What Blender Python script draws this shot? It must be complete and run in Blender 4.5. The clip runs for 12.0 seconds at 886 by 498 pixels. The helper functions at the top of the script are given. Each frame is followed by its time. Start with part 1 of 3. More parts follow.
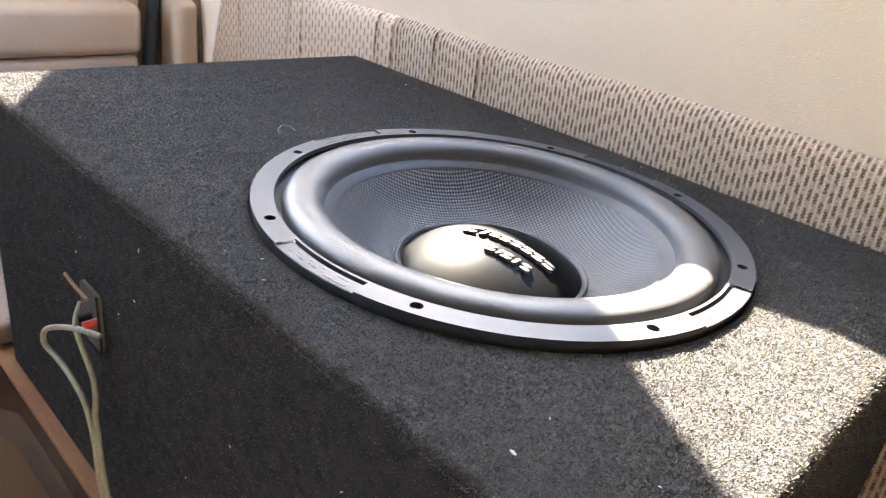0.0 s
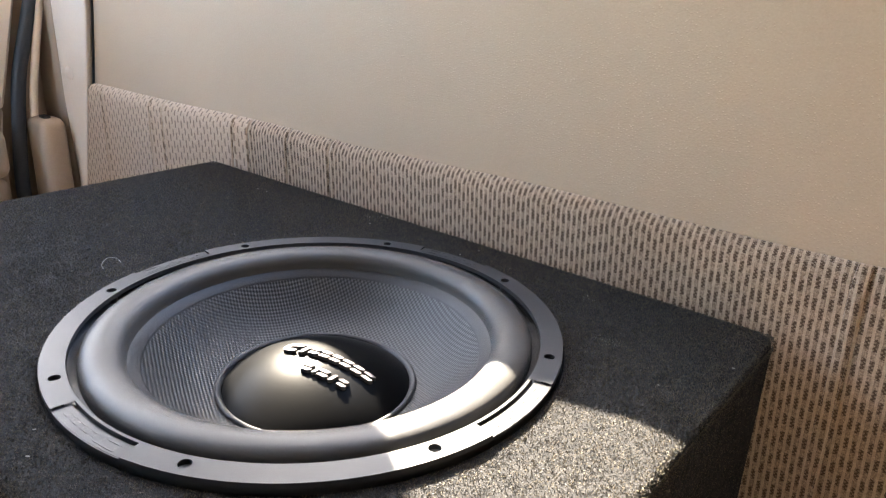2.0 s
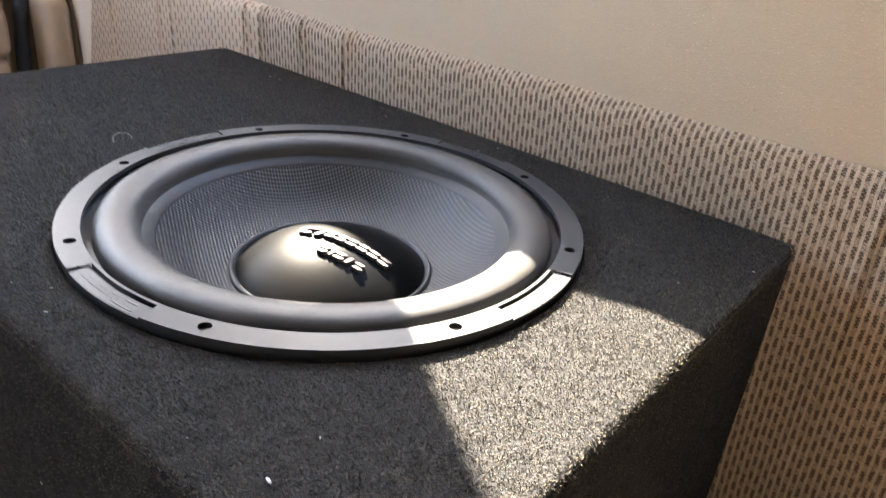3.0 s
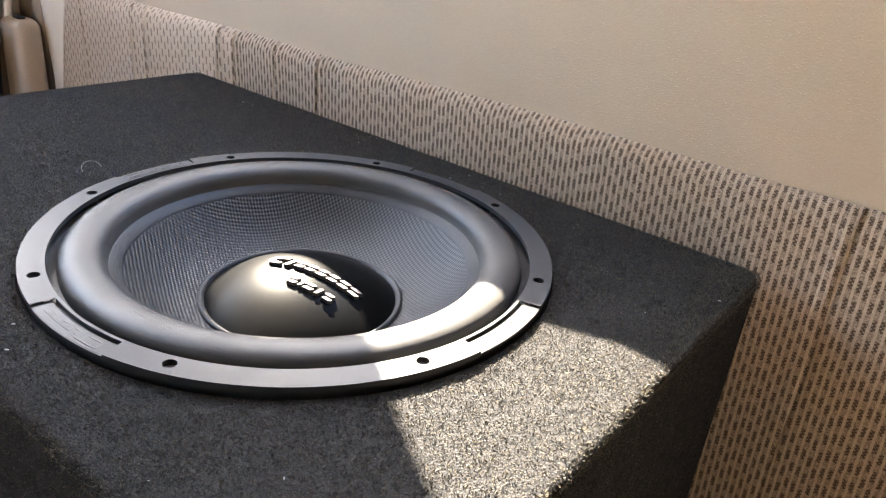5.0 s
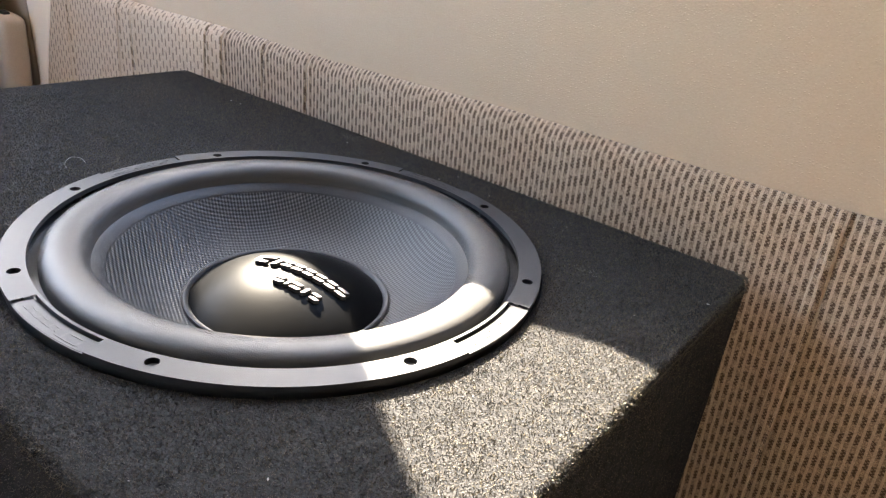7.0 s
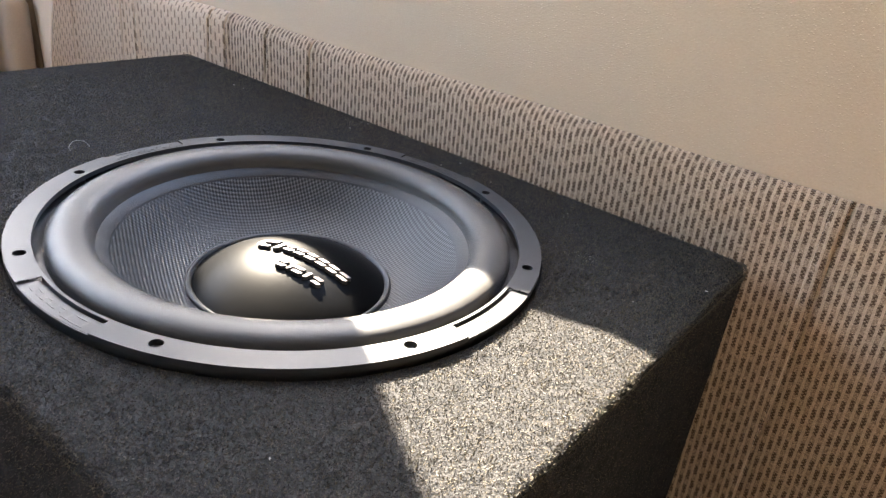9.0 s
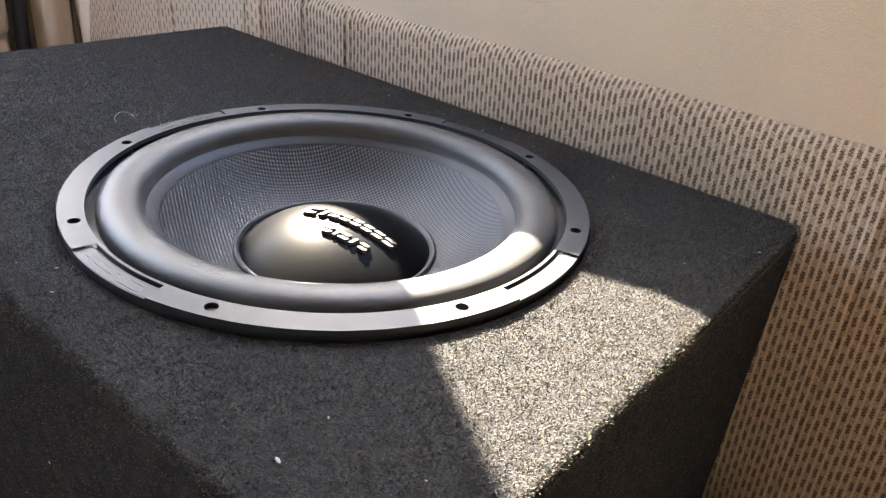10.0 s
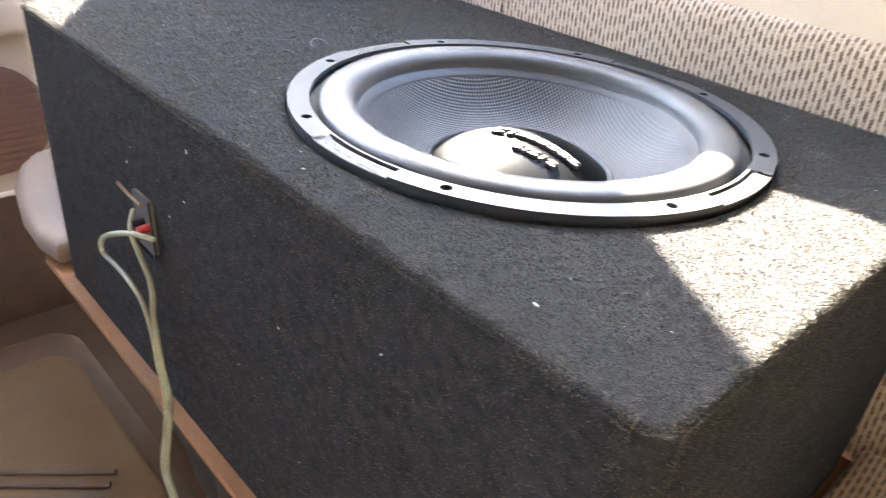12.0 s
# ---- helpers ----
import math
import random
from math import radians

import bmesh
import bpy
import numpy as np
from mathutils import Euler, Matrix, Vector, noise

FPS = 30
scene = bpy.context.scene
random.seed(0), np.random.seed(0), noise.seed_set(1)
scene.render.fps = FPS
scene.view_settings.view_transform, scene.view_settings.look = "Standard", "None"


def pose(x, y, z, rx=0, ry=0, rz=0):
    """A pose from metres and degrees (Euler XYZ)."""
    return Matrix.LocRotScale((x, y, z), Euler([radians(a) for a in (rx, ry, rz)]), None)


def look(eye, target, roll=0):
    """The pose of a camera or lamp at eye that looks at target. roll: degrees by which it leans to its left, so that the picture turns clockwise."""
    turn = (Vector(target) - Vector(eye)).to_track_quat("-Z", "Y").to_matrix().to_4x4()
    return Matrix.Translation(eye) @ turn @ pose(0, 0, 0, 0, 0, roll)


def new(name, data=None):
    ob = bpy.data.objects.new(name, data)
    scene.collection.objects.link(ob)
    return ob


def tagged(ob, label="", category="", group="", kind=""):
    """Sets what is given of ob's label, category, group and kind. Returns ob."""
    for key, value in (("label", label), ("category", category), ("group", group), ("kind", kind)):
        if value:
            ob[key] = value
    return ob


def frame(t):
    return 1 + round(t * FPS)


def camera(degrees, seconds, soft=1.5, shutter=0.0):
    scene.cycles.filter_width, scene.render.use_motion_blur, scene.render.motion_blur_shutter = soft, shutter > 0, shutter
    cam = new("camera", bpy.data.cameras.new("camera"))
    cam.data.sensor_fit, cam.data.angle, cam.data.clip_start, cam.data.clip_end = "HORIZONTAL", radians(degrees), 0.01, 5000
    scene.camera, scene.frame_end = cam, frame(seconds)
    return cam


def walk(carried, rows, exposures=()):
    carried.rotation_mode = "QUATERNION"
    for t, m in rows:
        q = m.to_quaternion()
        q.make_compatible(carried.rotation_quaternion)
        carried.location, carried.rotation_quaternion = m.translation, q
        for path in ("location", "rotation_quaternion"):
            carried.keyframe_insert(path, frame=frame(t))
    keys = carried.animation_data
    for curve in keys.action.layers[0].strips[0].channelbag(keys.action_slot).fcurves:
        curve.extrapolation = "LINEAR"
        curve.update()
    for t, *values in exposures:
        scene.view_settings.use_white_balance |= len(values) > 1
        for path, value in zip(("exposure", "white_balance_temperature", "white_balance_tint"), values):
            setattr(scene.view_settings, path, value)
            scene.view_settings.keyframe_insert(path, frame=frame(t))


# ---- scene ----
cam = camera(63.0, 12.0, soft=1.1, shutter=0.6)
PATH = [
    (0, (0.2626, -0.3448, 0.1684), (-0.9389, 1.0038, -0.6909), 8.58),
    (0.5, (0.2671, -0.3413, 0.1702), (-0.9178, 1.0595, -0.6270), 9.50),
    (1, (0.2930, -0.3251, 0.1931), (-0.9406, 1.0916, -0.4931), 10.23),
    (1.5, (0.3093, -0.3001, 0.2095), (-0.8839, 1.1439, -0.4914), 4.37),
    (2, (0.3171, -0.2744, 0.2107), (-0.8402, 1.1917, -0.5046), 2.48),
    (2.5, (0.3159, -0.2831, 0.2010), (-0.8265, 1.1449, -0.6089), 3.37),
    (3, (0.3074, -0.2827, 0.1872), (-0.7783, 1.1275, -0.7254), 5.83),
    (3.2, (0.3051, -0.2811, 0.1850), (-0.7562, 1.1399, -0.7394), 6.22),
    (4.8, (0.3099, -0.2781, 0.1960), (-0.7544, 1.1748, -0.6752), 6.34),
    (5, (0.3097, -0.2778, 0.1962), (-0.7481, 1.1821, -0.6712), 6.38),
    (5.5, (0.3088, -0.2766, 0.1925), (-0.7391, 1.1786, -0.6929), 6.89),
    (6, (0.3090, -0.2770, 0.1939), (-0.7408, 1.1760, -0.6924), 6.68),
    (6.5, (0.3079, -0.2762, 0.1925), (-0.7251, 1.1990, -0.6786), 7.15),
    (8.3, (0.3086, -0.2766, 0.1940), (-0.7296, 1.2132, -0.6437), 7.70),
    (8.5, (0.3112, -0.2761, 0.1970), (-0.7359, 1.1974, -0.6583), 6.95),
    (9, (0.3106, -0.2785, 0.1938), (-0.7146, 1.1911, -0.6939), 7.84),
    (9.5, (0.3118, -0.2851, 0.1914), (-0.7470, 1.1558, -0.7055), 7.55),
    (10, (0.3042, -0.2838, 0.1862), (-0.7613, 1.1099, -0.7736), 5.96),
    (10.5, (0.2987, -0.3119, 0.1875), (-0.7430, 1.0802, -0.7996), 7.20),
    (11, (0.2976, -0.3226, 0.1906), (-0.8100, 0.9762, -0.8533), 6.13),
    (11.5, (0.2960, -0.3645, 0.1569), (-0.8310, 0.9444, -0.8526), 9.23),
    (12, (0.2895, -0.3639, 0.1535), (-0.9130, 0.8745, -0.8568), 6.23),
]
EXPOSURES = [
    (0.0, 5.80, 6520, 9), (0.5, 5.57, 6520, 9), (1.0, 5.32, 6570, 9), (1.5, 5.05, 6670, 9), (2.5, 5.02, 6670, 9), (3.0, 5.18, 6670, 9), (9.5, 5.18, 6670, 9),
    (10.5, 5.45, 6620, 9), (11.0, 5.80, 6510, 9), (11.5, 6.10, 6510, 9), (12.0, 6.45, 6310, 8),
]
walk(cam, [(t, look(eye, target, roll)) for t, eye, target, roll in PATH], EXPOSURES)


# ---- light ----
SUN_WAY = Vector((-0.695, 0.434, 0.574))      # from the place towards the sun
world = bpy.data.worlds.new("sky")
scene.world = world
world.use_nodes = True
wn = world.node_tree.nodes
sky = wn.new("ShaderNodeTexSky")
sky.sky_type, sky.sun_disc = "NISHITA", False
sky.sun_elevation = math.atan2(SUN_WAY.z, math.hypot(SUN_WAY.x, SUN_WAY.y))
sky.sun_rotation = math.atan2(SUN_WAY.x, SUN_WAY.y)
sky.air_density, sky.dust_density = 1.0, 1.2
wn["Background"].inputs["Strength"].default_value = 0.14
world.node_tree.links.new(sky.outputs["Color"], wn["Background"].inputs["Color"])
sun_data = bpy.data.lights.new("sun", "SUN")
sun_data.energy, sun_data.angle, sun_data.color = 4.6, radians(0.6), (1.0, 0.885, 0.73)
sun = new("sun", sun_data)
sun.matrix_world = look(SUN_WAY * 5, (0, 0, 0))


# ---- materials ----
def material(name, colour, rough=0.6, second=None, scale=30.0, fine=400.0, bump=0.2, metal=0.0, spec=0.5, depth=0.002, sheen=0.0):
    """Two-scale noise over a base colour, with fine relief."""
    m = bpy.data.materials.new(name)
    m.use_nodes = True
    n, l = m.node_tree.nodes, m.node_tree.links
    p = n["Principled BSDF"]
    p.inputs["Roughness"].default_value, p.inputs["Metallic"].default_value = rough, metal
    p.inputs["Specular IOR Level"].default_value = spec
    p.inputs["Sheen Weight"].default_value = sheen
    tc = n.new("ShaderNodeTexCoord")
    big, small = n.new("ShaderNodeTexNoise"), n.new("ShaderNodeTexNoise")
    for t, sc, det in ((big, scale, 4.0), (small, fine, 3.0)):
        t.inputs["Scale"].default_value, t.inputs["Detail"].default_value = sc, det
        l.new(tc.outputs["Object"], t.inputs["Vector"])
    add = n.new("ShaderNodeMath")
    add.operation = "MULTIPLY_ADD"
    add.inputs[1].default_value = 0.5
    l.new(small.outputs["Fac"], add.inputs[0])
    half = n.new("ShaderNodeMath")
    half.operation = "MULTIPLY"
    half.inputs[1].default_value = 0.5
    l.new(big.outputs["Fac"], half.inputs[0])
    l.new(half.outputs[0], add.inputs[2])
    ramp = n.new("ShaderNodeValToRGB")
    second = second or tuple(c * 0.8 for c in colour)
    ramp.color_ramp.elements[0].position, ramp.color_ramp.elements[1].position = 0.35, 0.65
    ramp.color_ramp.elements[0].color, ramp.color_ramp.elements[1].color = (*second, 1), (*colour, 1)
    l.new(add.outputs[0], ramp.inputs["Fac"])
    l.new(ramp.outputs["Color"], p.inputs["Base Color"])
    b = n.new("ShaderNodeBump")
    b.inputs["Strength"].default_value, b.inputs["Distance"].default_value = bump, depth
    l.new(small.outputs["Fac"], b.inputs["Height"])
    l.new(b.outputs["Normal"], p.inputs["Normal"])
    return m


def maths(m, op, a, b=None, c=None):
    node = m.node_tree.nodes.new("ShaderNodeMath")
    node.operation = op
    for i, v in enumerate((a, b, c)):
        if v is None:
            continue
        if isinstance(v, (int, float)):
            node.inputs[i].default_value = v
        else:
            m.node_tree.links.new(v, node.inputs[i])
    return node.outputs[0]


def seat_fabric():
    """Beige woven cloth: columns of zig-zag brown dashes between pale ridges; wider-set, paler plain dashes left of x =
    -0.3665.
    """
    m = material("seat_fabric", (0.56, 0.420, 0.300), 0.9, (0.37, 0.272, 0.19), 500, 1100, 0.5, depth=0.001, sheen=0.2, spec=0.2)
    n, l = m.node_tree.nodes, m.node_tree.links
    tc = n.new("ShaderNodeTexCoord")
    sep = n.new("ShaderNodeSeparateXYZ")
    wob, grain = n.new("ShaderNodeTexNoise"), n.new("ShaderNodeTexNoise")
    wob.inputs["Scale"].default_value = 160
    grain.inputs["Scale"].default_value, grain.inputs["Detail"].default_value = 900, 2
    for node in (wob, grain):
        l.new(tc.outputs["Object"], node.inputs["Vector"])
    l.new(tc.outputs["Object"], sep.inputs[0])
    along = maths(m, "ADD", sep.outputs["Z"], sep.outputs["Y"])
    jig = maths(m, "MULTIPLY_ADD", wob.outputs["Fac"], 0.0012, -0.0006)
    across = maths(m, "ADD", maths(m, "ADD", sep.outputs["X"], jig), maths(m, "MULTIPLY", along, 0.05))

    def columns(pitch, period, stagger, left, right, length, loose):
        x = maths(m, "DIVIDE", across, pitch)
        col, fx = maths(m, "FLOOR", x), maths(m, "FRACT", x)
        rnd = n.new("ShaderNodeTexWhiteNoise")
        rnd.noise_dimensions = "1D"
        l.new(col, rnd.inputs["W"])
        shift = maths(m, "ADD", maths(m, "MULTIPLY", col, stagger), maths(m, "MULTIPLY", rnd.outputs["Value"], loose))
        fz = maths(m, "FRACT", maths(m, "ADD", maths(m, "DIVIDE", maths(m, "ADD", along, jig), period), shift))
        in_x = maths(m, "MULTIPLY", maths(m, "GREATER_THAN", fx, left), maths(m, "LESS_THAN", fx, right))
        return fx, in_x, maths(m, "LESS_THAN", fz, length)

    fx, in_x, in_z = columns(0.0049, 0.0150, 0.38, 0.08, 0.72, 0.56, 0.55)
    zig = maths(m, "PINGPONG", maths(m, "DIVIDE", along, 0.00135), 1.0)
    off = maths(m, "ABSOLUTE", maths(m, "SUBTRACT", maths(m, "SUBTRACT", fx, 0.24), maths(m, "MULTIPLY", zig, 0.34)))
    stitch = maths(m, "MAXIMUM", maths(m, "SUBTRACT", 1.0, maths(m, "MULTIPLY", off, 4.0)), 0.0)
    mottle = maths(m, "MULTIPLY", maths(m, "SUBTRACT", grain.outputs["Fac"], 0.36), 1.7)
    inner = maths(m, "ADD", maths(m, "MULTIPLY", in_z, maths(m, "MULTIPLY_ADD", stitch, 0.75, 0.15)), maths(m, "ADD", mottle, 0.20))
    dash = maths(m, "MULTIPLY", in_x, maths(m, "MINIMUM", maths(m, "MAXIMUM", inner, 0.0), 1.0))
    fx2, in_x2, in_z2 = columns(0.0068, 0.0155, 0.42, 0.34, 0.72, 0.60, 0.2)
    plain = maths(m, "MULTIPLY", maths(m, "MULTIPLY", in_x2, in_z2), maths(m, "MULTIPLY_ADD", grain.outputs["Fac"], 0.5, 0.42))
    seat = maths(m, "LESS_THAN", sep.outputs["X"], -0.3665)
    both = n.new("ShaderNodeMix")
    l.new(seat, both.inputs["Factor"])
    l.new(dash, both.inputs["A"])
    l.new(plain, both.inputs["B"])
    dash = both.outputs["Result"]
    mix = n.new("ShaderNodeMix")
    mix.data_type = "RGBA"
    l.new(dash, mix.inputs["Factor"])
    l.new(n["Color Ramp"].outputs["Color"], mix.inputs["A"])
    mix.inputs["B"].default_value = (0.085, 0.053, 0.031, 1)
    p = n["Principled BSDF"]
    l.new(mix.outputs["Result"], p.inputs["Base Color"])
    b2 = n.new("ShaderNodeBump")
    b2.inputs["Strength"].default_value, b2.inputs["Distance"].default_value = 0.6, 0.001
    b2.invert = True
    l.new(maths(m, "ADD", dash, in_x), b2.inputs["Height"])
    l.new(n["Bump"].outputs["Normal"], b2.inputs["Normal"])
    l.new(b2.outputs["Normal"], p.inputs["Normal"])
    return m


def pimpled(m, scale, strength):
    """Adds sparse raised pimples to a material."""
    n, l = m.node_tree.nodes, m.node_tree.links
    v = n.new("ShaderNodeTexVoronoi")
    v.inputs["Scale"].default_value = scale
    l.new(n["Texture Coordinate"].outputs["Object"], v.inputs["Vector"])
    keep = n.new("ShaderNodeSeparateColor")
    l.new(v.outputs["Color"], keep.inputs[0])
    dot = maths(m, "MULTIPLY", maths(m, "MAXIMUM", maths(m, "SUBTRACT", 0.30, v.outputs["Distance"]), 0.0), maths(m, "GREATER_THAN", keep.outputs[0], 0.45))
    b = n.new("ShaderNodeBump")
    b.inputs["Strength"].default_value, b.inputs["Distance"].default_value = strength, 0.002
    l.new(dot, b.inputs["Height"])
    l.new(n["Bump"].outputs["Normal"], b.inputs["Normal"])
    l.new(b.outputs["Normal"], n["Principled BSDF"].inputs["Normal"])
    return m


def cone_weave():
    """Black woven fibre: small raised cells in a slanted grid."""
    m = material("cone_weave", (0.095, 0.098, 0.108), 0.50, (0.075, 0.077, 0.085), 40, 900, 0.1, spec=0.34)
    n, l = m.node_tree.nodes, m.node_tree.links
    tc = n.new("ShaderNodeTexCoord")
    sep = n.new("ShaderNodeSeparateXYZ")
    l.new(tc.outputs["Object"], sep.inputs[0])
    k = 2 * math.pi / 0.0034
    u = maths(m, "SINE", maths(m, "MULTIPLY", maths(m, "ADD", sep.outputs["X"], maths(m, "MULTIPLY", sep.outputs["Y"], 0.35)), k))
    v = maths(m, "SINE", maths(m, "MULTIPLY", maths(m, "ADD", sep.outputs["Y"], maths(m, "MULTIPLY", sep.outputs["X"], -0.35)), k))
    h = maths(m, "MULTIPLY", u, v)
    tow = n.new("ShaderNodeValToRGB")
    tow.color_ramp.elements[0].position, tow.color_ramp.elements[1].position = 0.42, 0.60
    tow.color_ramp.elements[0].color, tow.color_ramp.elements[1].color = (0.004, 0.0041, 0.0043, 1), (0.042, 0.0418, 0.042, 1)
    l.new(maths(m, "MULTIPLY_ADD", h, 0.5, 0.5), tow.inputs["Fac"])
    l.new(tow.outputs["Color"], n["Principled BSDF"].inputs["Base Color"])
    b = n.new("ShaderNodeBump")
    b.inputs["Strength"].default_value, b.inputs["Distance"].default_value = 0.28, 0.0010
    l.new(h, b.inputs["Height"])
    l.new(b.outputs["Normal"], n["Principled BSDF"].inputs["Normal"])
    return m


M = dict(
    carpet=material("charcoal_carpet", (0.034, 0.033, 0.033), 0.95, (0.012, 0.0125, 0.0135), 160, 900, 0.5, depth=0.002, spec=0.03),
    pile=material("carpet_pile", (0.125, 0.115, 0.102), 0.7, (0.035, 0.034, 0.035), 60, 500, 0.0, spec=0.12),
    rubber=material("surround_rubber", (0.064, 0.0628, 0.0615), 0.20, (0.050, 0.0492, 0.0485), 30, 2200, 0.6, depth=0.0004, spec=0.15),
    ring=material("gasket_plastic", (0.034, 0.035, 0.037), 0.46, (0.026, 0.027, 0.029), 40, 1800, 0.14, depth=0.0005, spec=0.18),
    black=material("black_plastic", (0.012, 0.012, 0.013), 0.5, None, 60, 800, 0.1),
    dome=material("dust_cap_poly", (0.0028, 0.0029, 0.0032), 0.36, (0.0020, 0.0021, 0.0023), 25, 1400, 0.14, depth=0.0004, spec=0.022),
    flange=material("cone_flange", (0.030, 0.0302, 0.031), 0.48, (0.021, 0.0212, 0.022), 60, 900, 0.4, depth=0.0006, spec=0.24),
    letters=material("emblem_silver", (0.20, 0.18, 0.185), 0.6, None, 60, 900, 0.05, spec=0.06),
    weave=cone_weave(),
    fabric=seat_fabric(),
    panel=pimpled(material("beige_back_panel", (0.49, 0.372, 0.256), 0.65, (0.445, 0.335, 0.229), 6, 600, 0.3, depth=0.0010), 430, 0.55),
    vinyl=material("tan_door_vinyl", (0.47, 0.382, 0.302), 0.45, (0.41, 0.333, 0.263), 8, 500, 0.2, depth=0.0008),
    # cream trim; on the upper door it stands in for light on vinyl
    trim=material("cream_trim_lit_vinyl", (0.78, 0.685, 0.585), 0.45, (0.72, 0.63, 0.535), 12, 600, 0.15, depth=0.0006),
    seal=material("door_seal_rubber", (0.030, 0.038, 0.052), 0.45, (0.022, 0.028, 0.039), 40, 500, 0.3),
    seat_tan=material("tan_seat_vinyl", (0.185, 0.092, 0.038), 0.65, (0.14, 0.068, 0.028), 14, 500, 0.3, spec=0.15),
    seat_pale=material("pale_seat_vinyl", (0.18, 0.137, 0.107), 0.6, (0.14, 0.107, 0.083), 14, 500, 0.3, spec=0.25),
    tray=material("brown_floor_plastic", (0.125, 0.088, 0.064), 0.7, (0.095, 0.067, 0.048), 12, 400, 0.3, spec=0.15),
    recess=material("olive_brown_plastic", (0.155, 0.098, 0.050), 0.7, (0.115, 0.073, 0.037), 12, 400, 0.3, spec=0.15),
    grille=material("red_brown_plastic", (0.17, 0.095, 0.07), 0.5, (0.13, 0.07, 0.052), 12, 400, 0.3),
    door_in_shade=material("shaded_door_brown", (0.12, 0.082, 0.058), 0.95, (0.08, 0.055, 0.04), 30, 500, 0.6, depth=0.002, spec=0.1),
    floor=material("brown_floor_carpet", (0.115, 0.072, 0.043), 0.95, (0.085, 0.053, 0.032), 25, 500, 0.8, depth=0.004),
    wire=material("pale_wire_sheath", (0.23, 0.235, 0.160), 0.5, (0.15, 0.155, 0.100), 90, 500, 0.3),
    red=material("red_post_plastic", (0.45, 0.04, 0.04), 0.4),
    lint=material("white_lint", (0.40, 0.39, 0.37), 0.9),
    roof=material("beige_headliner", (0.36, 0.315, 0.265), 0.95, None, 20, 500, 0.4),
    # tone of the unseen right wall, set for the light it bounces back
    right_bounce=material("right_bounce_grey", (0.24, 0.225, 0.21), 0.9, (0.20, 0.187, 0.174), 20, 500, 0.4),
    ground=material("pale_bounce_ground", (0.27, 0.265, 0.26), 0.9, (0.22, 0.217, 0.21), 2, 60, 0.4, depth=0.01),
)


# every fibre its own shade
pn, pl = M["pile"].node_tree.nodes, M["pile"].node_tree.links
geo = pn.new("ShaderNodeNewGeometry")
fibre = pn.new("ShaderNodeValToRGB")
fibre.color_ramp.elements[0].color, fibre.color_ramp.elements[1].color = (0.038, 0.0435, 0.0540, 1), (0.128, 0.107, 0.072, 1)
fibre.color_ramp.elements[0].position, fibre.color_ramp.elements[1].position = 0.0, 1.0
pl.new(geo.outputs["Random Per Island"], fibre.inputs["Fac"])
pl.new(fibre.outputs["Color"], pn["Principled BSDF"].inputs["Base Color"])


# ---- mesh helpers ----
def mesh_object(name, bm, mat, parent=None, label="", smooth=True):
    me = bpy.data.meshes.new(name)
    bmesh.ops.recalc_face_normals(bm, faces=bm.faces)
    bm.to_mesh(me)
    bm.free()
    if smooth:
        me.polygons.foreach_set("use_smooth", [True] * len(me.polygons))
        me.set_sharp_from_angle(angle=radians(40))
    me.materials.append(mat)
    ob = new(name, me)
    if parent:
        ob.parent = parent
    if label:
        tagged(ob, label)
    return ob


def part(name, bm, mat, parent, label="", smooth=True):
    return mesh_object(name, bm, mat, parent, label, smooth)


def thing(name, label, category, group="", kind=""):
    return tagged(new(name), label, category, group, kind)


def block(x0, x1, y0, y1, z0, z1, bevel=0.0, segments=3, bm=None):
    bm = bm or bmesh.new()
    r = bmesh.ops.create_cube(bm, size=1)
    vs = r["verts"]
    bmesh.ops.scale(bm, vec=(x1 - x0, y1 - y0, z1 - z0), verts=vs)
    bmesh.ops.translate(bm, vec=((x0 + x1) / 2, (y0 + y1) / 2, (z0 + z1) / 2), verts=vs)
    if bevel:
        es = list({e for v in vs for e in v.link_edges})
        bmesh.ops.bevel(bm, geom=es, offset=bevel, segments=segments, profile=0.5, affect="EDGES")
    return bm


def lathe(profile, steps=128, a0=0.0, a1=360.0, bm=None):
    """Turns (radius, height) pairs about the z axis."""
    bm = bm or bmesh.new()
    full = abs(a1 - a0) >= 359.9
    n = steps if full else steps + 1
    rows = []
    for i in range(n):
        a = radians(a0 + (a1 - a0) * i / steps)
        rows.append([bm.verts.new((r * math.cos(a), r * math.sin(a), z)) for r, z in profile])
    for i in range(steps):
        p, q = rows[i], rows[(i + 1) % n]
        for k in range(len(profile) - 1):
            bm.faces.new((p[k], q[k], q[k + 1], p[k + 1]))
    if profile[0][0] < 1e-6:
        bmesh.ops.remove_doubles(bm, verts=[r[0] for r in rows], dist=1e-6)
    return bm


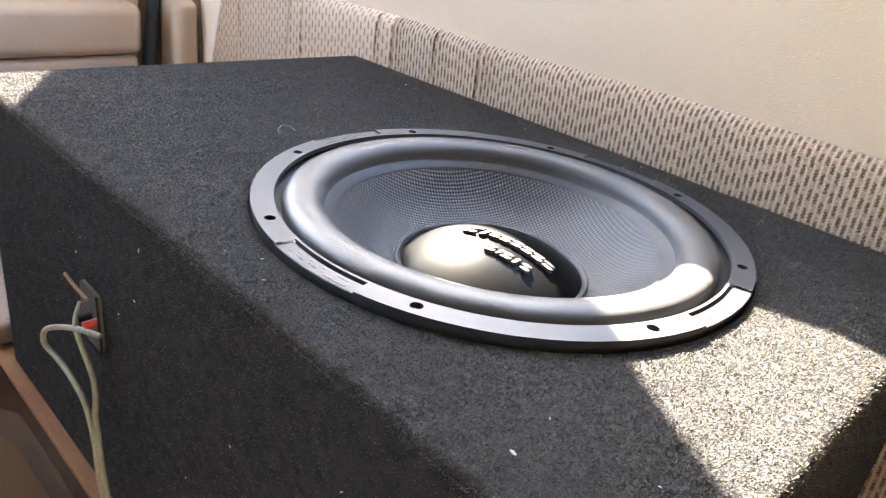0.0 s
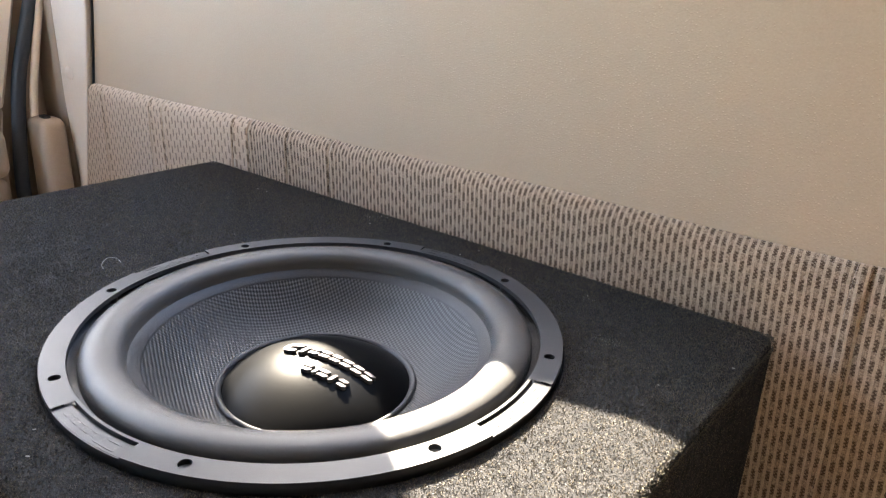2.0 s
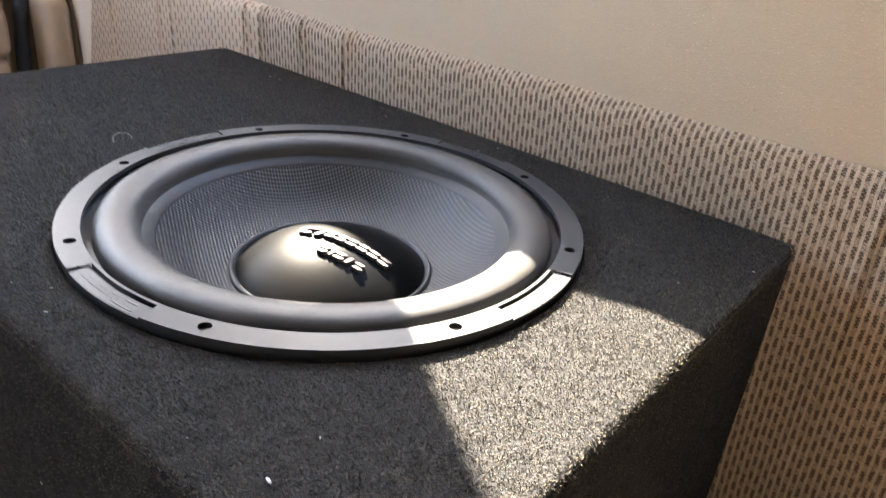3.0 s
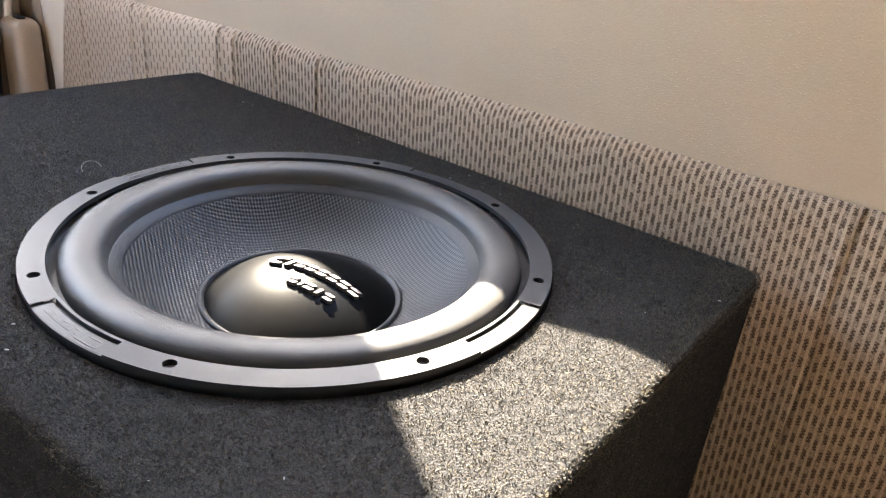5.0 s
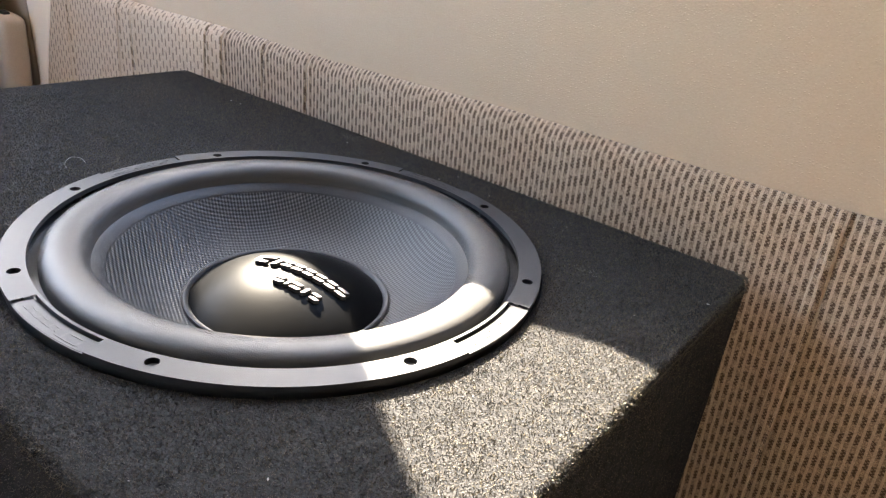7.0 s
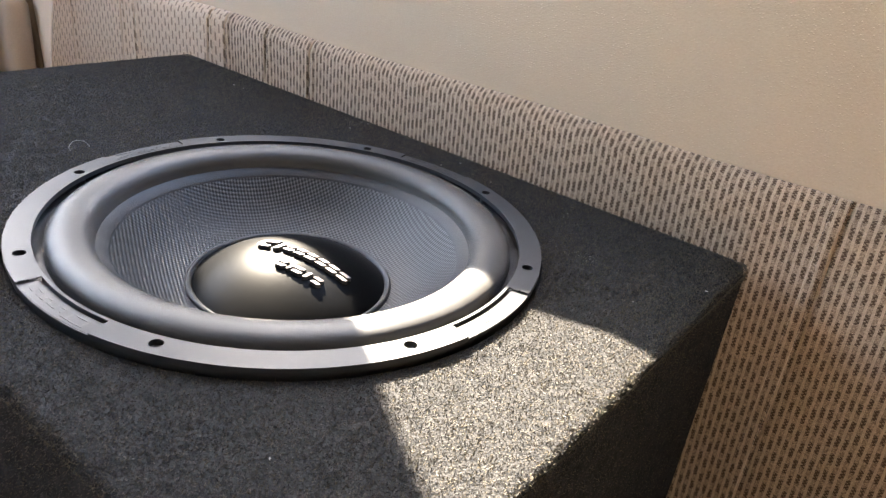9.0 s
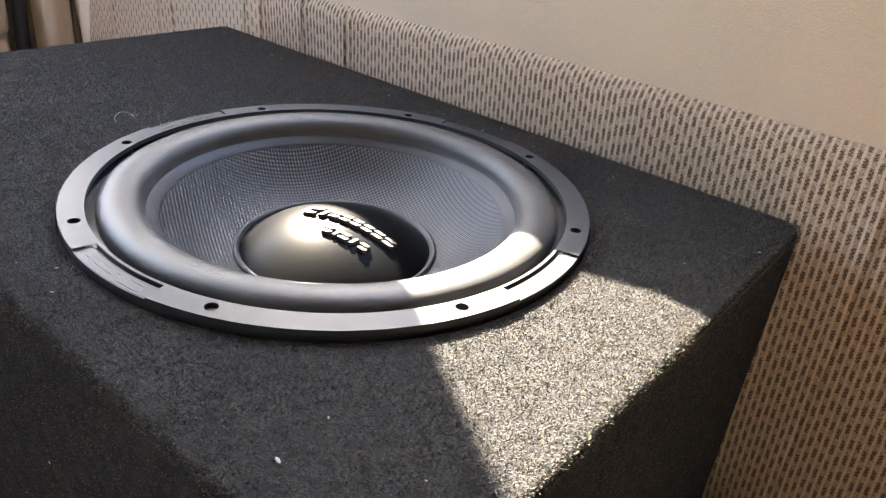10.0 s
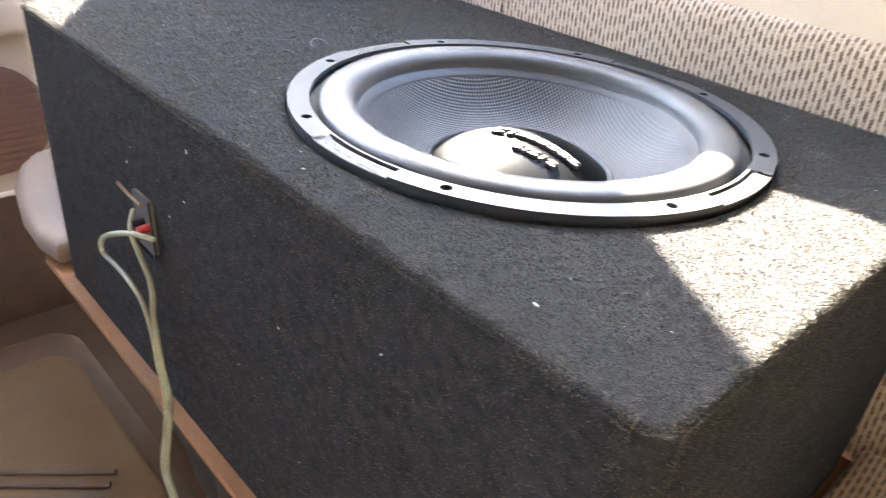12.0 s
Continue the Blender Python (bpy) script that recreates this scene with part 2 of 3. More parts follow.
def tube(points, radius, bm=None, sides=10):
    """A round cable along a smoothed line of points."""
    bm = bm or bmesh.new()
    pts = [Vector(p) for p in points]
    path = []
    for i in range(len(pts) - 1):
        p0, p1, p2, p3 = pts[max(i - 1, 0)], pts[i], pts[i + 1], pts[min(i + 2, len(pts) - 1)]
        for k in range(6):
            t = k / 6
            path.append(0.5 * ((2 * p1) + (p2 - p0) * t + (2 * p0 - 5 * p1 + 4 * p2 - p3) * t * t + (3 * p1 - p0 - 3 * p2 + p3) * t ** 3))
    path.append(pts[-1])
    last = None
    for i, p in enumerate(path):
        d = (path[min(i + 1, len(path) - 1)] - path[max(i - 1, 0)]).normalized()
        u = d.cross(Vector((0.31, 0.95, 0.1))).normalized()
        w = d.cross(u)
        ringv = [bm.verts.new(p + radius * (math.cos(2 * math.pi * k / sides) * u + math.sin(2 * math.pi * k / sides) * w)) for k in range(sides)]
        if last:
            for k in range(sides):
                bm.faces.new((last[k], last[(k + 1) % sides], ringv[(k + 1) % sides], ringv[k]))
        else:
            bm.faces.new(ringv)
        last = ringv
    bm.faces.new(last)
    return bm


def prism(outline, axis, lo, hi, bevel=0.0, bm=None):
    """A plate with the given outline: axis 'y' takes (x, z) pairs, 'x' (y, z) pairs, 'z' (x, y) pairs."""
    bm = bm or bmesh.new()
    def at(p, d):
        return (p[0], d, p[1]) if axis == "y" else (d, p[0], p[1]) if axis == "x" else (p[0], p[1], d)
    a = [bm.verts.new(at(p, lo)) for p in outline]
    b = [bm.verts.new(at(p, hi)) for p in outline]
    n = len(outline)
    caps = [bm.faces.new(a), bm.faces.new(b[::-1])]
    for i in range(n):
        bm.faces.new((a[i], b[i], b[(i + 1) % n], a[(i + 1) % n]))
    bmesh.ops.recalc_face_normals(bm, faces=bm.faces)
    if bevel:
        es = list({e for f in caps for e in f.edges})
        bmesh.ops.bevel(bm, geom=es, offset=bevel, segments=3, profile=0.5, affect="EDGES")
    return bm


def rounded(x0, x1, y0, y1, r, steps=6):
    """The outline of a rectangle with round corners."""
    out = []
    for cx, cy, a in ((x1 - r, y1 - r, 0), (x0 + r, y1 - r, 90), (x0 + r, y0 + r, 180), (x1 - r, y0 + r, 270)):
        out += [(cx + r * math.cos(radians(a + 90 * i / steps)), cy + r * math.sin(radians(a + 90 * i / steps))) for i in range(steps + 1)]
    return out


# ---- the cab: walls, roof, floor, ground ----
WALL, DOOR, ROOF, FLOOR = 0.232, -0.86, 0.81, -0.62


def holed_wall(name, outer, hole, axis, lo, hi, mat):
    """A plate with an opening right through it; outer and hole have equally many corners."""
    bm = bmesh.new()
    def at(p, d):
        return (p[0], d, p[1]) if axis == "y" else (d, p[0], p[1])
    n = len(outer)
    v = {(k, i, d): bm.verts.new(at(o[i], d)) for k, o in (("o", outer), ("h", hole)) for i in range(n) for d in (lo, hi)}
    for i in range(n):
        j = (i + 1) % n
        for d in (lo, hi):
            bm.faces.new((v["o", i, d], v["o", j, d], v["h", j, d], v["h", i, d]))
        for k in "oh":
            bm.faces.new((v[k, i, lo], v[k, j, lo], v[k, j, hi], v[k, i, hi]))
    return tagged(mesh_object(name, bm, mat, smooth=False), kind="structure")


# rear wall of the cab with the unseen rear window, its outline bent to steer sun onto box and dome
holed_wall("wall_rear",
           [(-0.60, ROOF), (DOOR, ROOF), (DOOR, 0.50), (DOOR, 0.34), (DOOR, 0.10), (DOOR, -0.40), (-0.20, -0.40), (0.0, -0.40), (0.95, -0.40), (0.95, ROOF)],
           [(-0.388, 0.72), (-0.397, 0.422), (-0.525, 0.378), (-0.525, 0.345), (-0.470, 0.310), (-0.466, 0.266), (-0.18, 0.264), (-0.10, 0.237), (0.12, 0.262), (0.12, 0.72)],
           "y", WALL, WALL + 0.03, M["panel"])
mesh_object("wall_rear_lower", block(DOOR, 0.95, WALL + 0.001, WALL + 0.03, FLOOR, -0.40), M["floor"])["kind"] = "structure"
# left door side up to the pillar, with an unseen window sized for the light it lets in
holed_wall("wall_left",
           [(0.232, ROOF), (-1.6, ROOF), (-1.6, FLOOR), (0.232, FLOOR)],
           [(0.209, 0.79), (-0.53, 0.79), (-0.53, 0.31), (0.209, 0.31)],
           "x", DOOR - 0.09, DOOR - 0.03, M["vinyl"])
# out-of-view wall added to close the right side and temper the light
tagged(mesh_object("unseen_wall_right", block(0.95, 1.0, -1.6, WALL + 0.03, FLOOR, ROOF), M["right_bounce"]), kind="structure")
# out-of-view front wall; opening added off-centre to light the panel from the left
holed_wall("unseen_wall_front",
           [(DOOR - 0.03, ROOF), (0.95, ROOF), (0.95, FLOOR), (DOOR - 0.03, FLOOR)],
           [(-0.84, 0.70), (-0.48, 0.70), (-0.48, 0.25), (-0.84, 0.25)],
           "y", -1.66, -1.6, M["vinyl"])
# out-of-view ceiling, added to shut out sky; height and tone set for the light
tagged(mesh_object("ceiling", block(DOOR - 0.09, 1.0, -1.66, WALL + 0.03, ROOF, ROOF + 0.04), M["roof"]), kind="structure")
tagged(mesh_object("floor", block(DOOR - 0.09, 1.0, -1.66, WALL + 0.03, FLOOR - 0.03, FLOOR), M["floor"]), kind="structure")
# unseen ground outside, kept pale so that it bounces light into the cab
gm = bmesh.new()
bmesh.ops.create_grid(gm, x_segments=8, y_segments=8, size=600)
bmesh.ops.translate(gm, vec=(0, 0, -1.05), verts=gm.verts)
tagged(mesh_object("ground", gm, M["ground"]), kind="structure")


# ---- seat back ----
def seat_back():
    """Upright cloth-covered back with sewn grooves and a rolled top edge."""
    ob = thing("bench_seat", "beige patterned cloth bench seat with tan vinyl base", "seat")
    xs0, xs1, front = -0.80, 0.80, 0.222
    grooves = [-0.699, -0.572, -0.541, -0.395, -0.366, -0.299, -0.233, 0.2685]
    xs = sorted({round(xs0 + i * (xs1 - xs0) / 160, 4) for i in range(161)} | {round(g + d, 4) for g in grooves for d in (-0.008, -0.005, -0.003, -0.0014, -0.0007, 0, 0.0007, 0.0014, 0.003, 0.005, 0.008)})
    zs = [-0.33, -0.31, -0.29, -0.25, -0.2, -0.15, -0.1, -0.05, 0.0, 0.02, 0.034, 0.041, 0.0445, 0.0455]
    bm = bmesh.new()
    grid = []
    for x in xs:
        dip = sum((0.0036 if g < -0.36 else 0.0020 if g < 0 else 0.0012) * math.exp(-((x - g) / 0.0013) ** 2) - (0.0016 if g < 0 else 0.0) * math.exp(-((x - g - 0.0045) / 0.003) ** 2) for g in grooves)
        puff = 0.003 * math.sin(x * 9.0)
        col = []
        for z in zs:
            roll = 0.0 if z < 0.034 else 0.010 * ((z - 0.034) / 0.0115) ** 2
            under = 0.035 * max(0.0, (-0.25 - z) / 0.08) ** 2
            y = front + dip + roll + under - puff * 0.5 + 0.0012 * noise.noise((x * 14, z * 14, 0.3))
            lift = 0.0025 * noise.noise((x * 5, 1.7, 0.0)) if z > 0.02 else 0.0
            col.append(bm.verts.new((max(x, -0.7435 + 0.282 * (min(z, 0.04) - 0.015)), min(y, WALL + 0.02), z + lift + 0.006 * (x + 0.2))))
        grid.append(col)
    for i in range(len(xs) - 1):
        for k in range(len(zs) - 1):
            bm.faces.new((grid[i][k], grid[i + 1][k], grid[i + 1][k + 1], grid[i][k + 1]))
    # padded edge back to the wall, all round
    rim = grid[0][::-1] + [c[0] for c in grid[1:-1]] + grid[-1] + [c[-1] for c in grid[-2:0:-1]]
    back = [bm.verts.new((v.co.x, max(v.co.y + 0.0005, WALL - 0.0008), v.co.z)) for v in rim]
    for i in range(len(rim)):
        j = (i + 1) % len(rim)
        bm.faces.new((rim[i], rim[j], back[j], back[i]))
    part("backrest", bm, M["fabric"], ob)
    # lapped seam: a flat fold of the cloth that ends in a stitched edge
    bm = bmesh.new()
    rows = []
    for z in (-0.31, -0.25, -0.2, -0.15, -0.1, -0.05, 0.0, 0.02, 0.034, 0.041, 0.0445):
        y = front + (0.0 if z < 0.034 else 0.010 * ((z - 0.034) / 0.0115) ** 2) + 0.035 * max(0.0, (-0.25 - z) / 0.08) ** 2 + 0.0008 * noise.noise((3.0, z * 14, 0.3))
        rows.append([bm.verts.new((x, y - d, z + 0.003)) for x, d in ((0.2575, -0.001), (0.2585, 0.0022), (0.2615, 0.0030), (0.2655, 0.0030), (0.2668, 0.0022), (0.2670, -0.002))])
    for a, b in zip(rows, rows[1:]):
        for k in range(5):
            bm.faces.new((a[k], a[k + 1], b[k + 1], b[k]))
    part("seam_fold", bm, M["fabric"], ob, "lapped cloth seam")
    return ob


bench = seat_back()


# ---- seat base ----
def seat_base(ob):
    out = [(-0.44, -0.2035), (0.90, -0.2005), (0.90, 0.215), (-0.63, 0.215), (-0.64, 0.0), (-0.62, -0.12), (-0.55, -0.165), (-0.48, -0.188)]
    part("base_board", prism(out, "z", -0.2815, -0.275, 0.002), M["seat_tan"], ob, "tan vinyl seat base")
    end = [(-0.4125, 0.19), (-0.4125, -0.198), (-0.45, -0.206), (-0.50, -0.204), (-0.58, -0.189), (-0.63, -0.168), (-0.655, -0.145), (-0.665, -0.10), (-0.67, 0.0), (-0.66, 0.19)]
    part("bolster", prism(end, "z", -0.2749, -0.246, 0.013), M["seat_pale"], ob, "pale tan padded bolster")
    bm = block(0.2335, 0.90, -0.197, 0.222, -0.2749, -0.258, 0.008, 4)
    part("cushion", bm, M["fabric"], ob, "patterned cloth cushion")
    part("bracket", prism([(-0.235, -0.2817), (-0.105, -0.2817), (-0.095, -0.352), (-0.135, -0.352), (-0.160, -0.325), (-0.215, -0.316)], "y", -0.192, -0.178, 0.003), M["black"], ob, "black seat bracket below the base")
    return ob


seat_base(bench)


# ---- speaker enclosure ----
BX0, BX1, BY0, BY1, BZ0, BZ1 = -0.410, 0.227, -0.191, 0.206, -0.275, -0.007


def pile(count, seed, place, length, width):
    """Many fine fibres in one mesh: thin bent blades that lean together in small tufts."""
    rng = np.random.default_rng(seed)
    p, nrm = place(rng, count)
    # a lean that changes smoothly over a few millimetres
    lean = np.zeros((count, 3))
    for scale, amount in ((2100.0, 0.30), (900.0, 0.25), (260.0, 0.22)):
        for axis in range(3):
            w = rng.normal(size=(3, 3)) * scale / 1.7
            ph = rng.uniform(0, 6.3, 3)
            lean[:, axis] += amount * np.sin(p @ w[0] + ph[0]) * np.sin(p @ w[1] + ph[1] + 1.3 * np.sin(p @ w[2] * 0.3 + ph[2]))
    d = rng.normal(size=(count, 3)) * 0.60 + lean
    d = d - nrm * np.sum(d * nrm, axis=1)[:, None] * 0.3 + nrm * 0.70
    d /= np.linalg.norm(d, axis=1)[:, None]
    side = np.cross(d, rng.normal(size=(count, 3)))
    side /= np.linalg.norm(side, axis=1)[:, None]
    ln = length * rng.uniform(0.5, 1.3, (count, 1)) * (1.0 + 0.35 * lean[:, :1])
    mid = p + d * ln * 0.55
    tip = p + d * ln + (rng.normal(size=(count, 3)) * 0.35 - nrm * 0.2) * ln * 0.6
    w = side * width * rng.uniform(0.7, 1.4, (count, 1))
    verts = np.stack([p - w, p + w, mid + w * 0.8, mid - w * 0.8, tip], axis=1).reshape(-1, 3)
    base = np.arange(count) * 5
    quads = np.stack([base, base + 1, base + 2, base + 3], axis=1)
    tris = np.stack([base + 3, base + 2, base + 4], axis=1)
    return verts, quads, tris


def soft_corner(x, y, e, r=0.010):
    """Pulls a point of the rectangle's outline in to rounded corners; gives it with its outward way."""
    x0, x1, y0, y1 = BX0 + e + r, BX1 - e - r, BY0 + e + r, BY1 - e - r
    cx, cy = min(max(x, x0), x1), min(max(y, y0), y1)
    d = math.hypot(x - cx, y - cy)
    return cx + (x - cx) * r / d, cy + (y - cy) * r / d, (x - cx) / d, (y - cy) / d


def carpet_rise(r, edge):
    """How far the carpet stands up at the distance r from the driver's middle and edge from the box's edge."""
    return 0.0013 * np.clip((0.190 - r) / 0.031, 0, 1) * np.clip((edge - 0.004) / 0.012, 0, 1)


def enclosure():
    ob = thing("speaker_enclosure", "charcoal carpeted wooden subwoofer box standing on the seat", "speaker box")
    # body: four sides and bottom, with a round cut-out in the top
    bm = bmesh.new()
    n = 240
    z = BZ1
    hole = [bm.verts.new((0.1475 * math.cos(2 * math.pi * i / n), 0.1475 * math.sin(2 * math.pi * i / n), z)) for i in range(n)]
    e = 0.0045
    rim, ways = [], []
    for i in range(n):
        a = 2 * math.pi * i / n
        c, s_ = math.cos(a), math.sin(a)
        k = min(((BX1 - e) if c > 0 else (BX0 + e)) / c if abs(c) > 1e-6 else 9, ((BY1 - e) if s_ > 0 else (BY0 + e)) / s_ if abs(s_) > 1e-6 else 9)
        x, y, ox, oy = soft_corner(c * k, s_ * k, e)
        rim.append(bm.verts.new((x, y, z)))
        ways.append((ox, oy))
    # the carpet rises a little towards the cut-out
    rings = [hole]
    for r in (0.1566, 0.1574, 0.1590, 0.1640, 0.1700, 0.1770):
        row = []
        for i in range(n):
            x, y = r * math.cos(2 * math.pi * i / n), r * math.sin(2 * math.pi * i / n)
            edge = min(BX1 - x, x - BX0, BY1 - y, y - BY0)
            row.append(bm.verts.new((x, y, z + (carpet_rise(r, edge) if r > 0.157 else -0.002))))
        rings.append(row)
    row = []
    for i, v in enumerate(rim):
        reach = math.hypot(v.co.x, v.co.y)
        r = min(0.1900, 0.177 + 0.6 * (reach - 0.177))
        x, y = v.co.x * r / reach, v.co.y * r / reach
        row.append(bm.verts.new((x, y, z + carpet_rise(r, min(BX1 - x, x - BX0, BY1 - y, y - BY0)))))
    rings += [row, rim]
    for a, b in zip(rings, rings[1:]):
        for i in range(n):
            bm.faces.new((a[i], a[(i + 1) % n], b[(i + 1) % n], b[i]))
    prev = rim
    for drop, out in ((0.0006, 0.0023), (0.0019, 0.0039), (0.0045, 0.0045), (0.14, 0.0045), (BZ1 - BZ0, 0.0045)):
        nxt = []
        for v0, (ox, oy) in zip(rim, ways):
            nxt.append(bm.verts.new((v0.co.x + out * ox, v0.co.y + out * oy, z - drop)))
        for i in range(n):
            bm.faces.new((prev[i], prev[(i + 1) % n], nxt[(i + 1) % n], nxt[i]))
        prev = nxt
    bm.faces.new(prev[::-1])
    inner = [bm.verts.new((v.co.x, v.co.y, z - 0.1)) for v in hole]
    for i in range(n):
        bm.faces.new((hole[i], inner[i], inner[(i + 1) % n], hole[(i + 1) % n]))
    body = part("box_body", bm, M["carpet"], ob)

    def top(rng, k):
        j = int(k * 1.55)
        p = np.stack([rng.uniform(BX0 + 0.0005, BX1 - 0.0005, j), rng.uniform(BY0 + 0.0005, BY1 - 0.0005, j), np.full(j, BZ1 - 0.0003)], axis=1)
        p = p[np.hypot(p[:, 0], p[:, 1]) > 0.1578][:k]
        edge = np.minimum.reduce([p[:, 0] - BX0, BX1 - p[:, 0], p[:, 1] - BY0, BY1 - p[:, 1]])
        p[:, 2] -= np.clip(0.004 - edge, 0, 1) ** 2 * 180
        p[:, 2] += carpet_rise(np.hypot(p[:, 0], p[:, 1]), edge)
        cx, cy = np.clip(p[:, 0], BX0 + 0.0125, BX1 - 0.0125), np.clip(p[:, 1], BY0 + 0.0125, BY1 - 0.0125)
        out = np.hypot(p[:, 0] - cx, p[:, 1] - cy)
        pull = np.minimum(1.0, 0.0122 / np.maximum(out, 1e-6))
        p[:, 0], p[:, 1] = cx + (p[:, 0] - cx) * pull, cy + (p[:, 1] - cy) * pull
        return p, np.tile((0.0, 0.0, 1.0), (k, 1))

    def front(rng, k):
        u = rng.uniform(0, 1, k)
        p = np.stack([rng.uniform(BX0 + 0.012, BX1 - 0.012, k), np.full(k, BY0 + 0.0003), BZ1 - 0.003 - 0.27 * u ** 1.5], axis=1)
        return p, np.tile((0.0, -1.0, 0.0), (k, 1))

    def right(rng, k):
        u = rng.uniform(0, 1, k)
        p = np.stack([np.full(k, BX1 - 0.0003), rng.uniform(BY0 + 0.012, BY1 - 0.012, k), BZ1 - 0.003 - 0.27 * u ** 2], axis=1)
        return p, np.tile((1.0, 0.0, 0.0), (k, 1))

    def left(rng, k):
        u = rng.uniform(0, 1, k)
        p = np.stack([np.full(k, BX0 + 0.0003), BY0 + 0.12 * rng.uniform(0, 1, k), BZ1 - 0.003 - 0.27 * u], axis=1)
        return p, np.tile((-1.0, 0.0, 0.0), (k, 1))

    def rim_right(rng, k):
        a = rng.uniform(0, math.pi / 2, k)
        nrm = np.stack([np.sin(a), np.zeros(k), np.cos(a)], axis=1)
        p = np.stack([np.full(k, BX1 - 0.0045), rng.uniform(BY0 + 0.012, BY1 - 0.012, k), np.full(k, BZ1 - 0.0045)], axis=1) + nrm * 0.0042
        return p, nrm

    def rim_front(rng, k):
        a = rng.uniform(0, math.pi / 2, k)
        nrm = np.stack([np.zeros(k), -np.sin(a), np.cos(a)], axis=1)
        p = np.stack([rng.uniform(BX0 + 0.012, BX1 - 0.012, k), np.full(k, BY0 + 0.0045), np.full(k, BZ1 - 0.0045)], axis=1) + nrm * 0.0042
        return p, nrm

    def corner(rng, k):
        a = rng.uniform(-math.pi / 2, 0, k)
        nrm = np.stack([np.cos(a), np.sin(a), np.zeros(k)], axis=1)
        p = np.stack([np.full(k, BX1 - 0.0145), np.full(k, BY0 + 0.0145), BZ1 - 0.003 - 0.27 * rng.uniform(0, 1, k)], axis=1) + nrm * 0.0142
        return p, nrm

    vs, fs, n0 = [], [], 0
    for k, seed, place in ((520000, 1, top), (75000, 2, front), (40000, 3, right), (14000, 4, left), (1600, 0, corner), (5000, 5, rim_right), (13000, 6, rim_front)):
        v, q, t = pile(k, seed, place, 0.0010 if seed > 4 else 0.0015 if seed == 1 else 0.0011, 0.00017)
        vs.append(v)
        fs += (q + n0).tolist() + (t + n0).tolist()
        n0 += len(v)
    me = bpy.data.meshes.new("carpet_nap")
    me.from_pydata(np.concatenate(vs).tolist(), [], fs)
    me.materials.append(M["pile"])
    tagged(new("carpet_nap", me), "short fuzzy carpet fibres", kind="stuff").parent = body
    return ob


box = enclosure()
part("carpet_fold", tube([(-0.010, -0.188, -0.0100), (-0.006, -0.183, -0.0084), (-0.003, -0.176, -0.0080), (-0.004, -0.167, -0.0083), (0.002, -0.158, -0.0100)], 0.0019), M["carpet"], box, "small crease in the carpet")


# ---- subwoofer ----
def ring_sector(bm, a, half, r0, r1, hole, z0, depth, bevel=0.0008):
    """A piece of the flat ring, at the angle a, with a screw hole through it."""
    rm = (r0 + r1) / 2 - 0.0008
    n = 24
    rows = []
    for i in range(n):
        f = 2 * math.pi * i / n
        c, s_ = math.cos(f), math.sin(f)
        k = 1 / max(abs(c), abs(s_))
        dr, da = c * k, s_ * k
        r = rm + (dr * (r1 - rm) if dr > 0 else dr * (rm - r0))
        aa = radians(a + half * da)
        rows.append(((r * math.cos(aa), r * math.sin(aa)), (rm * math.cos(radians(a)) + hole * math.cos(f + radians(a)), rm * math.sin(radians(a)) + hole * math.sin(f + radians(a)))))
    top = [bm.verts.new((*o, z0)) for o, _ in rows]
    lip = [bm.verts.new((*h, z0)) for _, h in rows]
    low = [bm.verts.new((*h, z0 - depth)) for _, h in rows]
    out = [bm.verts.new((*o, z0 - depth)) for o, _ in rows]
    for i in range(n):
        j = (i + 1) % n
        bm.faces.new((top[i], top[j], lip[j], lip[i]))
        bm.faces.new((lip[i], lip[j], low[j], low[i]))
        bm.faces.new((top[i], out[i], out[j], top[j]))


